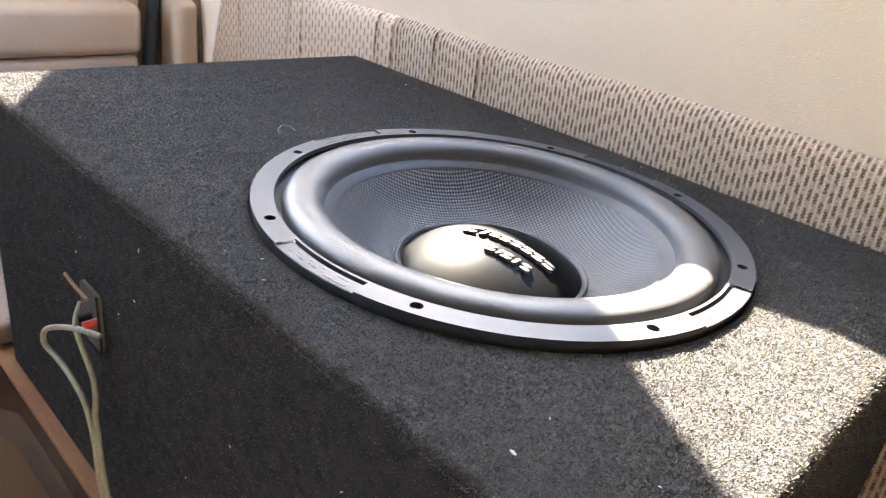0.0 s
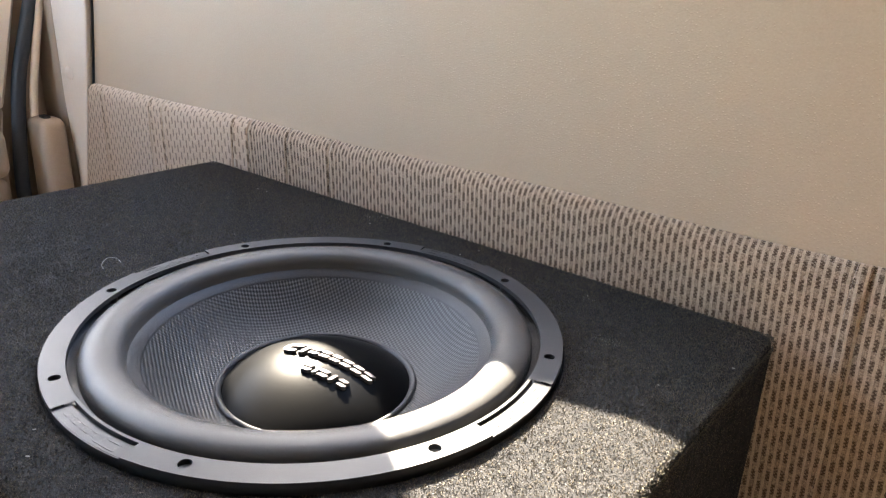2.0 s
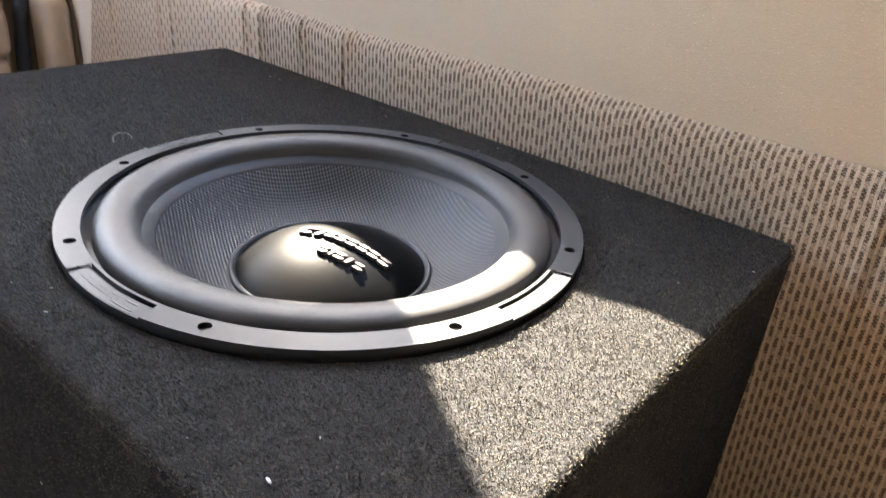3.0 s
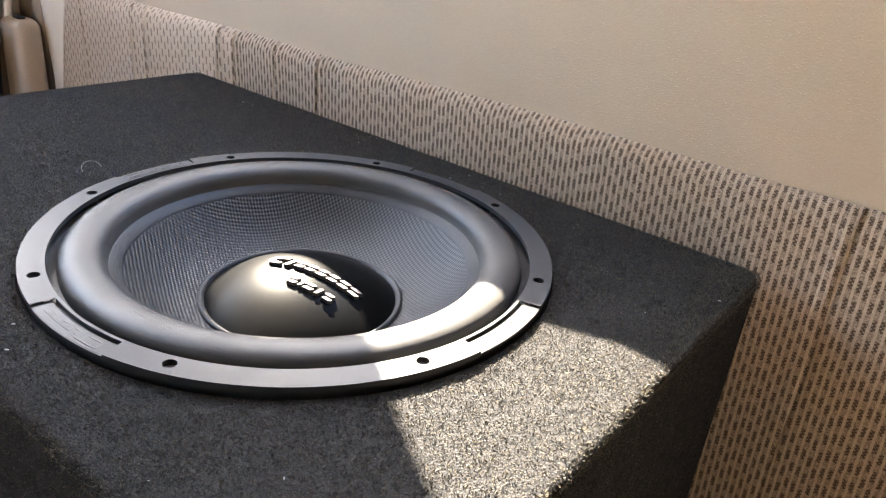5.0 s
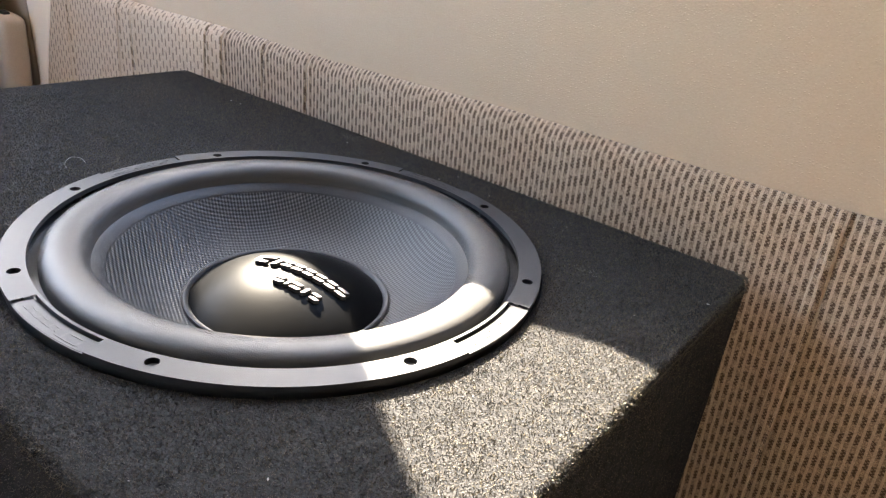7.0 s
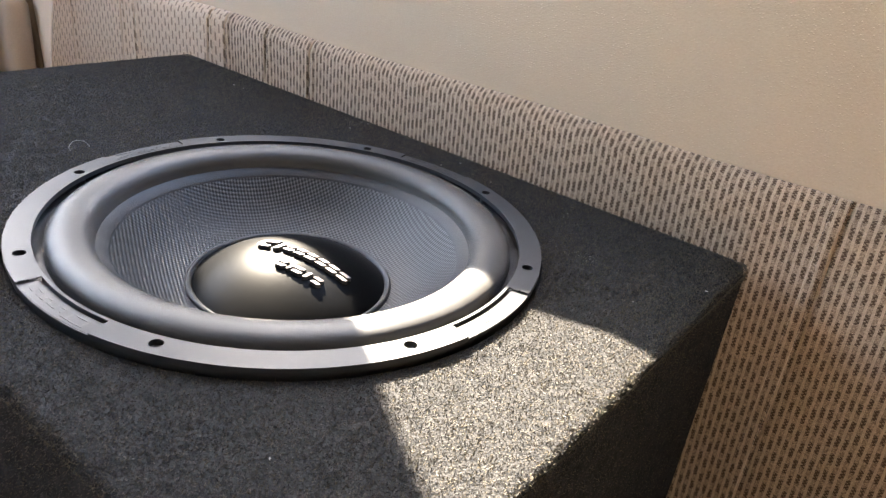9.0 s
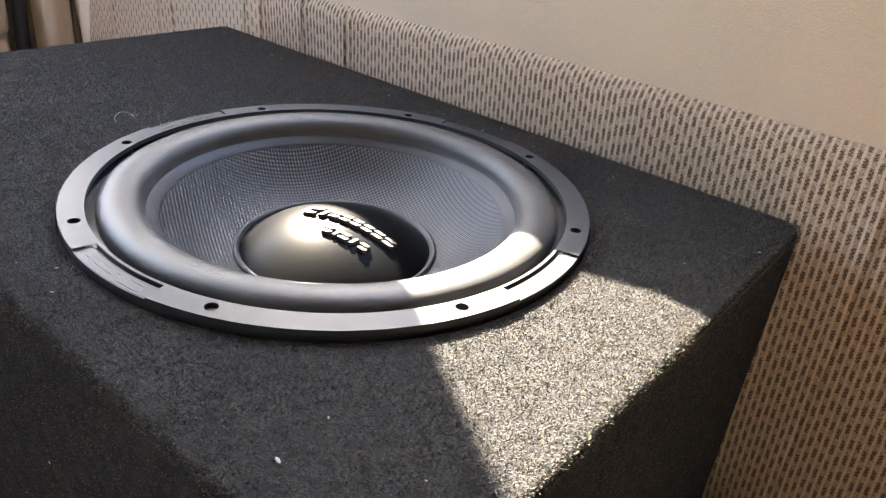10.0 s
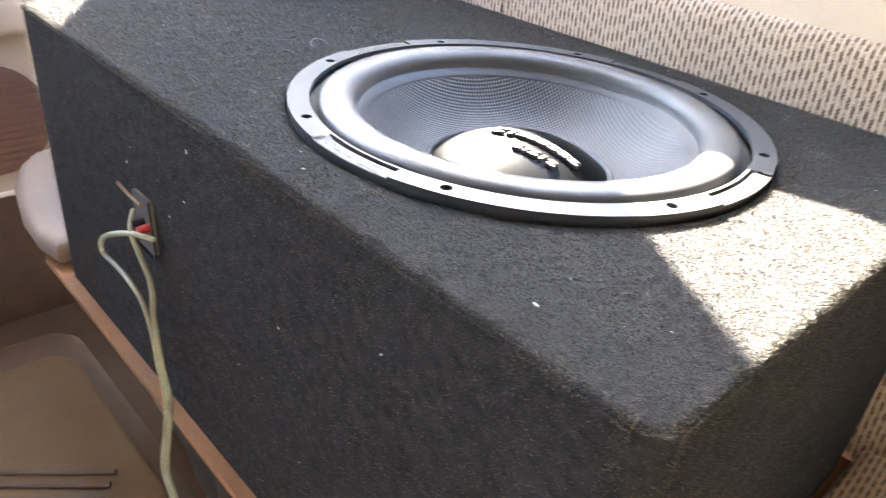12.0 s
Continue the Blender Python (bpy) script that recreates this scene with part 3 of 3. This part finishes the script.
def subwoofer():
    ob = thing("subwoofer", "black twelve inch subwoofer driver with rubber surround and domed cap", "speaker")
    R0, R1, D = 0.1425, 0.1560, 0.0030
    # ring: eight holed pieces and eight plain pieces between, four of them lowered for a badge
    bm = bmesh.new()
    for i in range(8):
        ring_sector(bm, 25.5 + 45 * i, 5.0, R0, R1, 0.0033, 0.0, D)
    for i in range(4):
        c = 3 + 45 + 90 * i
        lathe([(R0, -D), (R0, 0), (R1, 0), (R1, -D)], 20, c - 17.5, c + 17.5, bm)
        c = 3 + 90 * i
        lathe([(R0, -D), (R0, 0), (R1, 0), (R1, -D)], 6, c - 17.5, c - 11.2, bm)
        lathe([(R0, -D), (R0, 0), (R1, 0), (R1, -D)], 6, c + 11.2, c + 17.5, bm)
        lathe([(R0, -D), (R0, 0), (R0 + 0.0016, 0), (R0 + 0.0016, -0.0028), (R0 + 0.0036, -0.0028), (R0 + 0.0036, -0.0012), (R1, -0.0012), (R1, -D)], 16, c - 11.2, c + 11.2, bm)
    bmesh.ops.remove_doubles(bm, verts=bm.verts, dist=1e-5)
    part("mounting_ring", bm, M["ring"], ob, "satin grey-black plastic ring")
    part("ring_gasket", lathe([(0.1500, -0.0031), (0.1545, -0.0031), (0.1548, -0.0040), (0.1548, -0.0085)], 128), M["black"], ob, "black rubber ring under the flange")
    # badges: small bars on a lowered plate
    for i in range(4):
        c = 3 + 90 * i
        badge = part("badge", lathe([(0.1470, -0.0013), (0.1470, -0.0010), (0.1554, -0.0010), (0.1554, -0.0013)], 12, c - 10.4, c + 10.4), M["ring"], ob, "recessed badge plate")
        # a wide open bracket, a bar with a stem, then six short double strokes
        strokes = [(-8.6, 0.25, 0.1512, 0.0046), (-7.2, 1.5, 0.1536, 0.0007), (-7.0, 1.5, 0.1488, 0.0007), (-4.6, 0.25, 0.1508, 0.0042), (-4.6, 1.3, 0.1533, 0.0008)]
        for k in range(6):
            a = -2.4 + 1.95 * k
            strokes += [(a, 0.16, 0.1504, 0.0030), (a + 0.55, 0.5, 0.1518 if k % 2 else 0.1490, 0.0006)]
        for a, w, r, h in strokes:
            part("badge_bar", lathe([(r - h / 2, -0.0015), (r - h / 2, -0.0007), (r + h / 2, -0.0007), (r + h / 2, -0.0015)], 3, c - a - w, c - a + w), M["black"], badge)
    # screws sunk in the holes
    for i in range(8):
        a = radians(25.5 + 45 * i)
        bm = lathe([(0, -0.0062), (0.0012, -0.0062), (0.0014, -0.0042), (0.0026, -0.0042), (0.0031, -0.0055), (0.0031, -0.0084)], 16)
        s_ = part("screw", bm, M["black"], ob, "black socket screw")
        s_.location = (0.14845 * math.cos(a), 0.14845 * math.sin(a), 0)
    # surround: a half roll with flat feet
    prof = [(0.1440, -0.0085), (0.1395, -0.0088)]
    for i in range(19):
        t = math.pi * i / 18
        prof.append((0.1250 + 0.0128 * math.cos(t), -0.0080 - 0.0020 * (i / 18) + 0.0110 * math.sin(t) ** 0.66))
    prof += [(0.1115, -0.0108), (0.1105, -0.0112)]
    part("surround", lathe(prof, 160), M["rubber"], ob, "black rubber half-roll surround")
    part("gasket_gap", lathe([(0.1490, -0.0086), (0.1375, -0.0096)], 96), M["black"], ob)
    part("cone_flange", lathe([(0.1135, -0.0104), (0.1128, -0.0098), (0.1055, -0.0136), (0.1048, -0.0146), (0.1042, -0.0156)], 160), M["flange"], ob, "matt grey-black glue flange")
    cone = [(0.1045, -0.0150)]
    for i in range(1, 13):
        f = i / 12
        cone.append((0.1045 - 0.0402 * f, -0.0150 - 0.0290 * f - 0.004 * math.sin(math.pi * f)))
    part("cone", lathe(cone, 160), M["weave"], ob, "black woven fibre cone")
    part("cap_flange", lathe([(0.0652, -0.0440), (0.0647, -0.0420), (0.0638, -0.0414), (0.0625, -0.0416), (0.0612, -0.0428), (0.0603, -0.0446)], 128), M["flange"], ob)
    h, foot, crown = 0.0205, 0.0606, -0.0232
    rad = (foot ** 2 + h ** 2) / (2 * h)
    cap = []
    for i in range(25):
        t = math.asin(foot / rad) * i / 24
        cap.append((rad * math.sin(t), crown - rad * (1 - math.cos(t))))
    part("dust_cap", lathe(cap, 128), M["dome"], ob, "semi-gloss black domed dust cap")
    # raised emblem on the dome: slanted black strokes with silver faces, in two rows
    def on_dome(x, y):
        return crown - rad + math.sqrt(rad * rad - x * x - y * y)
    turn = radians(15)
    ux, uy = math.cos(turn), math.sin(turn)

    def stroke(x0, y0, outline, tall, parent, label):
        """A raised plate on the dome with the given outline, in the row's own axes."""
        stem = None
        for low, high, grow, mat in ((-0.0006, tall, 0.0, M["black"]), (tall - 0.0001, tall + 0.0003, 0.00012, M["letters"])):
            bm = bmesh.new()
            mu, mv = sum(p[0] for p in outline) / len(outline), sum(p[1] for p in outline) / len(outline)
            a, b = [], []
            for du, dv in outline:
                du, dv = du - math.copysign(grow, du - mu), dv - math.copysign(grow, dv - mv)
                px, py = x0 + du * ux - dv * uy, y0 + du * uy + dv * ux
                z = on_dome(px, py)
                a.append(bm.verts.new((px, py, z + low)))
                b.append(bm.verts.new((px, py, z + high)))
            n = len(a)
            bm.faces.new(a)
            bm.faces.new(b[::-1])
            for k in range(n):
                bm.faces.new((a[k], b[k], b[(k + 1) % n], a[(k + 1) % n]))
            if stem is None:
                stem = part("emblem_stroke", bm, mat, parent, label, smooth=False)
            else:
                part("face", bm, mat, stem, "silver face", smooth=False)

    word = "raised black emblem stroke with a silver face"

    def notched(u, v, w, h, lean=0.30):
        """A slanted plate with its corners cut."""
        c = 0.0012
        return [(u + lean * p[1] + p[0], v + p[1]) for p in ((0.0, 0.0), (w - c, 0.0), (w, c), (w, h), (c, h), (0.0, h - c))]

    # first row: a long low swoosh, a tall plate, then six pairs of bars
    swoosh = [(0.0, 0.0012), (0.0020, -0.0012), (0.0100, -0.0014), (0.0108, 0.0008), (0.0044, 0.0016), (0.0044, 0.0046), (0.0128, 0.0060), (0.0140, 0.0086), (0.0036, 0.0080), (0.0006, 0.0054)]
    stroke(-0.0215, -0.0105, swoosh, 0.0022, ob, word)
    stroke(-0.0215, -0.0105, notched(0.0132, -0.0014, 0.0034, 0.0090), 0.0022, ob, word)
    for k in range(6):
        for v in (0.0, 0.0044):
            stroke(-0.0215, -0.0105, notched(0.0196 + 0.0078 * k, v, 0.0066, 0.0029), 0.0022, ob, word)
    # second row, shorter
    for u, w, h in ((0.0, 0.0060, 0.0062), (0.0076, 0.0022, 0.0062), (0.0112, 0.0066, 0.0062), (0.0194, 0.0024, 0.0062), (0.0252, 0.0056, 0.0060)):
        for v in (0.0, 0.0036) if w > 0.004 else (0.0,):
            stroke(0.0068, -0.0192, notched(u, v, w, h if w < 0.004 else 0.0025), 0.0020, ob, word)
    return ob


subwoofer()


# ---- terminal cup and wires on the box front ----
def terminal():
    ob = thing("terminal_cup", "small clear-lipped terminal cup set in the box front", "terminal")
    part("plate", prism(rounded(-0.194, -0.163, -0.136, -0.092, 0.004), "y", -0.1935, -0.188), M["pile"], ob)
    part("frame", tube([(-0.163, -0.1945, -0.0915), (-0.1615, -0.1945, -0.112), (-0.162, -0.1945, -0.136), (-0.178, -0.1945, -0.1375), (-0.194, -0.1945, -0.136)], 0.0009, sides=6), M["carpet"], ob, "dark frame")
    part("lip", tube([(-0.200, -0.2000, -0.0895), (-0.180, -0.2005, -0.0905), (-0.163, -0.2000, -0.0915)], 0.0013), M["recess"], ob, "thin brown upper lip")
    for x, mt in ((-0.178, M["black"]), (-0.167, M["red"])):
        b = bmesh.new()
        bmesh.ops.create_cone(b, cap_ends=True, segments=16, radius1=0.0036, radius2=0.003, depth=0.011, matrix=Matrix.Translation((x, -0.197, -0.113)) @ Matrix.Rotation(radians(90), 4, "X"))
        part("binding_post", b, mt, ob)
    return ob


terminal()
FY = -0.2045


def cable():
    ob = thing("speaker_wire", "pale green-white twin speaker wire hanging in a loop", "wire")
    for lead, gap in (([(-0.186, 0.008, -0.106), (-0.175, 0.0, -0.115), (-0.165, 0.0, -0.130), (-0.152, 0.0, -0.143), (-0.147, -0.001, -0.156), (-0.148, -0.002, -0.172)], 0.0),
                      ([(-0.155, 0.008, -0.116), (-0.170, 0.0, -0.116), (-0.198, -0.004, -0.128), (-0.220, -0.006, -0.142), (-0.225, -0.006, -0.156), (-0.206, -0.004, -0.159), (-0.183, -0.004, -0.160), (-0.163, -0.003, -0.170)], 0.0036)):
        down = [(-0.146, -0.002, -0.188), (-0.140, -0.003, -0.213), (-0.131, -0.004, -0.242), (-0.132, -0.008, -0.277), (-0.134, -0.012, -0.314), (-0.116, -0.014, -0.335), (-0.09, -0.014, -0.42), (-0.11, 0.0, FLOOR + 0.006)]
        run = lead + [(x - gap, y - gap * 0.5, z - gap * 0.3) for x, y, z in down]
        part("strand", tube([(x, FY + y, z) for x, y, z in run], 0.0020), M["wire"], ob)
    return ob


cable()


# ---- left side: pillar trim, seal, door ----
def pillar_trim():
    ob = thing("pillar_trim", "cream plastic pillar trim strip with one screw", "trim", kind="structure")
    out = [(-0.835, -0.40), (-0.800, -0.40), (-0.786, -0.134), (-0.744, 0.015), (-0.715, 0.138), (-0.69, 0.30), (-0.66, 0.69), (-0.79, 0.69), (-0.812, 0.30), (-0.817, 0.129), (-0.816, 0.004), (-0.803, -0.11)]
    part("strip", prism(out, "y", 0.2225, 0.2315, 0.003), M["trim"], ob)
    # black cord paints the shade that the proud strip throws on the panel
    part("gap", tube([(-0.797, 0.2310, -0.40), (-0.7835, 0.2310, -0.134), (-0.7415, 0.2310, 0.015), (-0.7125, 0.2310, 0.138), (-0.6875, 0.2310, 0.30), (-0.6575, 0.2310, 0.69)], 0.0018), M["black"], ob, "black line standing for the shade beside the strip")
    b = bmesh.new()
    bmesh.ops.create_uvsphere(b, u_segments=16, v_segments=8, radius=0.0105, matrix=Matrix.Translation((-0.787, 0.2225, 0.050)) @ Matrix.Diagonal((1, 0.45, 1, 1)))
    part("screw", b, M["trim"], ob, "painted screw head")
    ob2 = thing("pillar_base", "tan padded plastic cover at the foot of the pillar", "trim", kind="structure")
    part("cover", block(-0.858, -0.797, 0.176, 0.2150, -0.45, -0.016, 0.014, 4), M["vinyl"], ob2)
    part("clip", block(-0.826, -0.808, 0.186, 0.196, -0.0165, -0.0125, 0.001, 2), M["black"], ob2)
    return ob


pillar_trim()
tagged(mesh_object("pillar_panel", block(DOOR - 0.03, -0.8195, 0.2240, 0.2315, -0.40, ROOF, 0.003), M["vinyl"]), kind="structure")
lip = thing("seal_lip", "pale trim lip running beside the door seal", "trim", kind="structure")
part("strip", tube([(-0.846, 0.182, -0.30), (-0.846, 0.182, -0.10), (-0.846, 0.190, 0.0), (-0.846, 0.203, 0.07), (-0.846, 0.216, 0.13), (-0.846, 0.228, 0.19)], 0.006), M["trim"], lip)
seal = thing("door_seal", "black rubber door weatherstrip", "seal", kind="structure")
part("strip", tube([(-0.853, 0.158, -0.60), (-0.853, 0.158, -0.30), (-0.853, 0.158, -0.13), (-0.853, 0.166, -0.04), (-0.853, 0.178, 0.04), (-0.853, 0.196, 0.10), (-0.853, 0.215, 0.16)], 0.0105), M["seal"], seal)


def door():
    ob = thing("door", "closed tan vinyl door with armrest and speaker grille", "door", kind="structure")
    # moulded panel: two sheets that meet in a seam
    def sheet(zs, dx):
        bm = bmesh.new()
        ys = [0.147, 0.144, 0.138, 0.12, 0.08, 0.0, -0.1, -0.2, -0.4, -0.8, -1.2, -1.58]
        edge = [-0.028, -0.008, -0.001] + [0] * 9
        g = []
        for i, (y, e) in enumerate(zip(ys, edge)):
            col = []
            for z, a in zip(zs, dx):
                sweep = 0.30 * max(0.0, z + 0.05) ** 1.15 if i < 5 else 0.0
                col.append(bm.verts.new((DOOR + a + e, y + sweep, z)))
            g.append(col)
        for i in range(len(ys) - 1):
            for k in range(len(zs) - 1):
                bm.faces.new((g[i][k], g[i + 1][k], g[i + 1][k + 1], g[i][k + 1]))
        return bm
    # upper sheet is the same vinyl, with its brightness put into a cream colour
    part("upper_panel", sheet([0.20, 0.198, 0.19, 0.15, 0.07, 0.02, 0.002, -0.003, -0.006], [-0.030, -0.010, 0.002, 0.008, 0.010, 0.009, 0.007, 0.004, -0.002]), M["trim"], ob, "upper door panel, paled for the bright light on it")
    part("panel", sheet([-0.006, -0.009, -0.014, -0.05, -0.08, -0.14, -0.20, -0.28, -0.36, -0.388, -0.392], [-0.002, 0.004, 0.007, 0.007, 0.006, 0.004, 0.002, 0.0, 0.002, 0.004, -0.004]), M["vinyl"], ob)
    # the darker brown carries the shade low on the door
    part("lower_panel", sheet([-0.393, -0.397, -0.45, -0.62], [-0.004, 0.001, 0.002, 0.003]), M["door_in_shade"], ob, "lower door, brown deepened for the shade there")
    part("lip", tube([(DOOR + 0.003, 0.13, -0.392), (DOOR + 0.005, 0.0, -0.392), (DOOR + 0.005, -0.6, -0.392), (DOOR + 0.005, -1.5, -0.392)], 0.004), M["trim"], ob, "pale moulded lip")
    part("armrest", block(DOOR + 0.002, DOOR + 0.050, -0.62, 0.134, -0.098, -0.024, 0.017, 5), M["vinyl"], ob, "padded tan armrest")
    part("armrest_base", block(DOOR + 0.002, DOOR + 0.040, -0.62, 0.130, -0.150, -0.100, 0.012, 4), M["vinyl"], ob)
    grille = part("speaker_grille", prism([(-0.145 + 0.083 * math.cos(a * math.pi / 16), -0.277 + 0.083 * math.sin(a * math.pi / 16)) for a in range(32)], "x", DOOR + 0.001, DOOR + 0.008, 0.002), M["grille"], ob, "brown ribbed speaker grille")
    for i in range(15):
        z = -0.277 + 0.0105 * (i - 7)
        w = math.sqrt(max(0.077 ** 2 - (z + 0.277) ** 2, 1e-4))
        part("rib", block(DOOR + 0.007, DOOR + 0.0115, -0.145 - w, -0.145 + w, z - 0.0026, z + 0.0026), M["grille"], grille)
    return ob


door()


# ---- floor tray ----
def floor_tray():
    ob = thing("floor_tray", "brown moulded plastic floor tray with ribbed recess", "tray")
    part("pan", prism(rounded(-0.74, -0.22, -0.60, -0.12, 0.05), "z", FLOOR, -0.575, 0.012), M["tray"], ob)
    part("rim", prism(rounded(-0.655, -0.30, -0.50, -0.150, 0.04), "z", -0.5749, -0.555, 0.009), M["recess"], ob, "olive brown inner recess")
    for i in range(7):
        o = 0.016 * i
        part("rib", tube([(-0.50 + o, -0.335 - 0.75 * o, -0.5525), (-0.44 + o, -0.262 - 0.75 * o, -0.5525), (-0.385 + o, -0.19 - 0.75 * o, -0.5525)], 0.004, sides=8), M["tray"], ob)
    return ob


floor_tray()

# ---- lint ----
bm = bmesh.new()
rl = random.Random(11)
spots = [(0.153, -0.168), (0.196, -0.138), (0.149, -0.141), (0.193, 0.087), (0.103, 0.169), (0.219, 0.137), (-0.127, 0.193), (-0.159, -0.172), (-0.244, -0.126)]
spots += [(rl.uniform(BX0 + 0.02, BX1 - 0.02), rl.choice((rl.uniform(BY0 + 0.005, -0.16), rl.uniform(0.165, BY1 - 0.01)))) for _ in range(14)]
for i, (x, y) in enumerate(spots):
    size = 0.0012 if i == 0 else rl.uniform(0.0003, 0.0008)
    bmesh.ops.create_icosphere(bm, subdivisions=1, radius=size, matrix=Matrix.Translation((x, y, BZ1 + 0.002)) @ Matrix.Rotation(rl.uniform(0, 3), 4, "Z") @ Matrix.Diagonal((1.7, 0.7, 0.5, 1)))
# pale dusty smudges and specks on the front
for x, y, spread, count in ((-0.133, 0.188, 0.007, 70), (0.145, 0.119, 0.006, 60), (0.104, 0.165, 0.004, 20)):
    for _ in range(count):
        m = Matrix.Translation((x + rl.gauss(0, spread), y + rl.gauss(0, spread * 0.6), BZ1 + 0.0008)) @ Matrix.Rotation(rl.uniform(0, 3), 4, "Z") @ Matrix.Diagonal((2.2, 0.6, 0.4, 1))
        bmesh.ops.create_icosphere(bm, subdivisions=1, radius=rl.uniform(0.00010, 0.00022), matrix=m)
for x, z in ((0.137, -0.120), (-0.10, -0.03), (-0.20, -0.075), (-0.135, -0.09), (-0.19, -0.06), (-0.11, -0.068), (-0.05, -0.16), (0.02, -0.19), (0.09, -0.06), (0.0, -0.10)):
    m = Matrix.Translation((x, BY0 - 0.0008, z)) @ Matrix.Rotation(rl.uniform(0, 3), 4, "Y") @ Matrix.Diagonal((2.4, 0.5, 0.7, 1))
    bmesh.ops.create_icosphere(bm, subdivisions=1, radius=rl.uniform(0.0004, 0.0008), matrix=m)
tagged(mesh_object("lint", bm, M["lint"]), "white lint specks on the carpet", "lint", kind="stuff")

# a curled thread lying on the carpet
thread = thing("thread", "pale curled thread lying on the box carpet", "thread")
part("strand", tube([(-0.187, -0.043, BZ1 + 0.001), (-0.192, -0.0415, BZ1 + 0.0022), (-0.198, -0.036, BZ1 + 0.003), (-0.2, -0.0315, BZ1 + 0.003), (-0.196, -0.0275, BZ1 + 0.0025), (-0.189, -0.028, BZ1 + 0.001)], 0.00014, sides=6), M["lint"], thread)
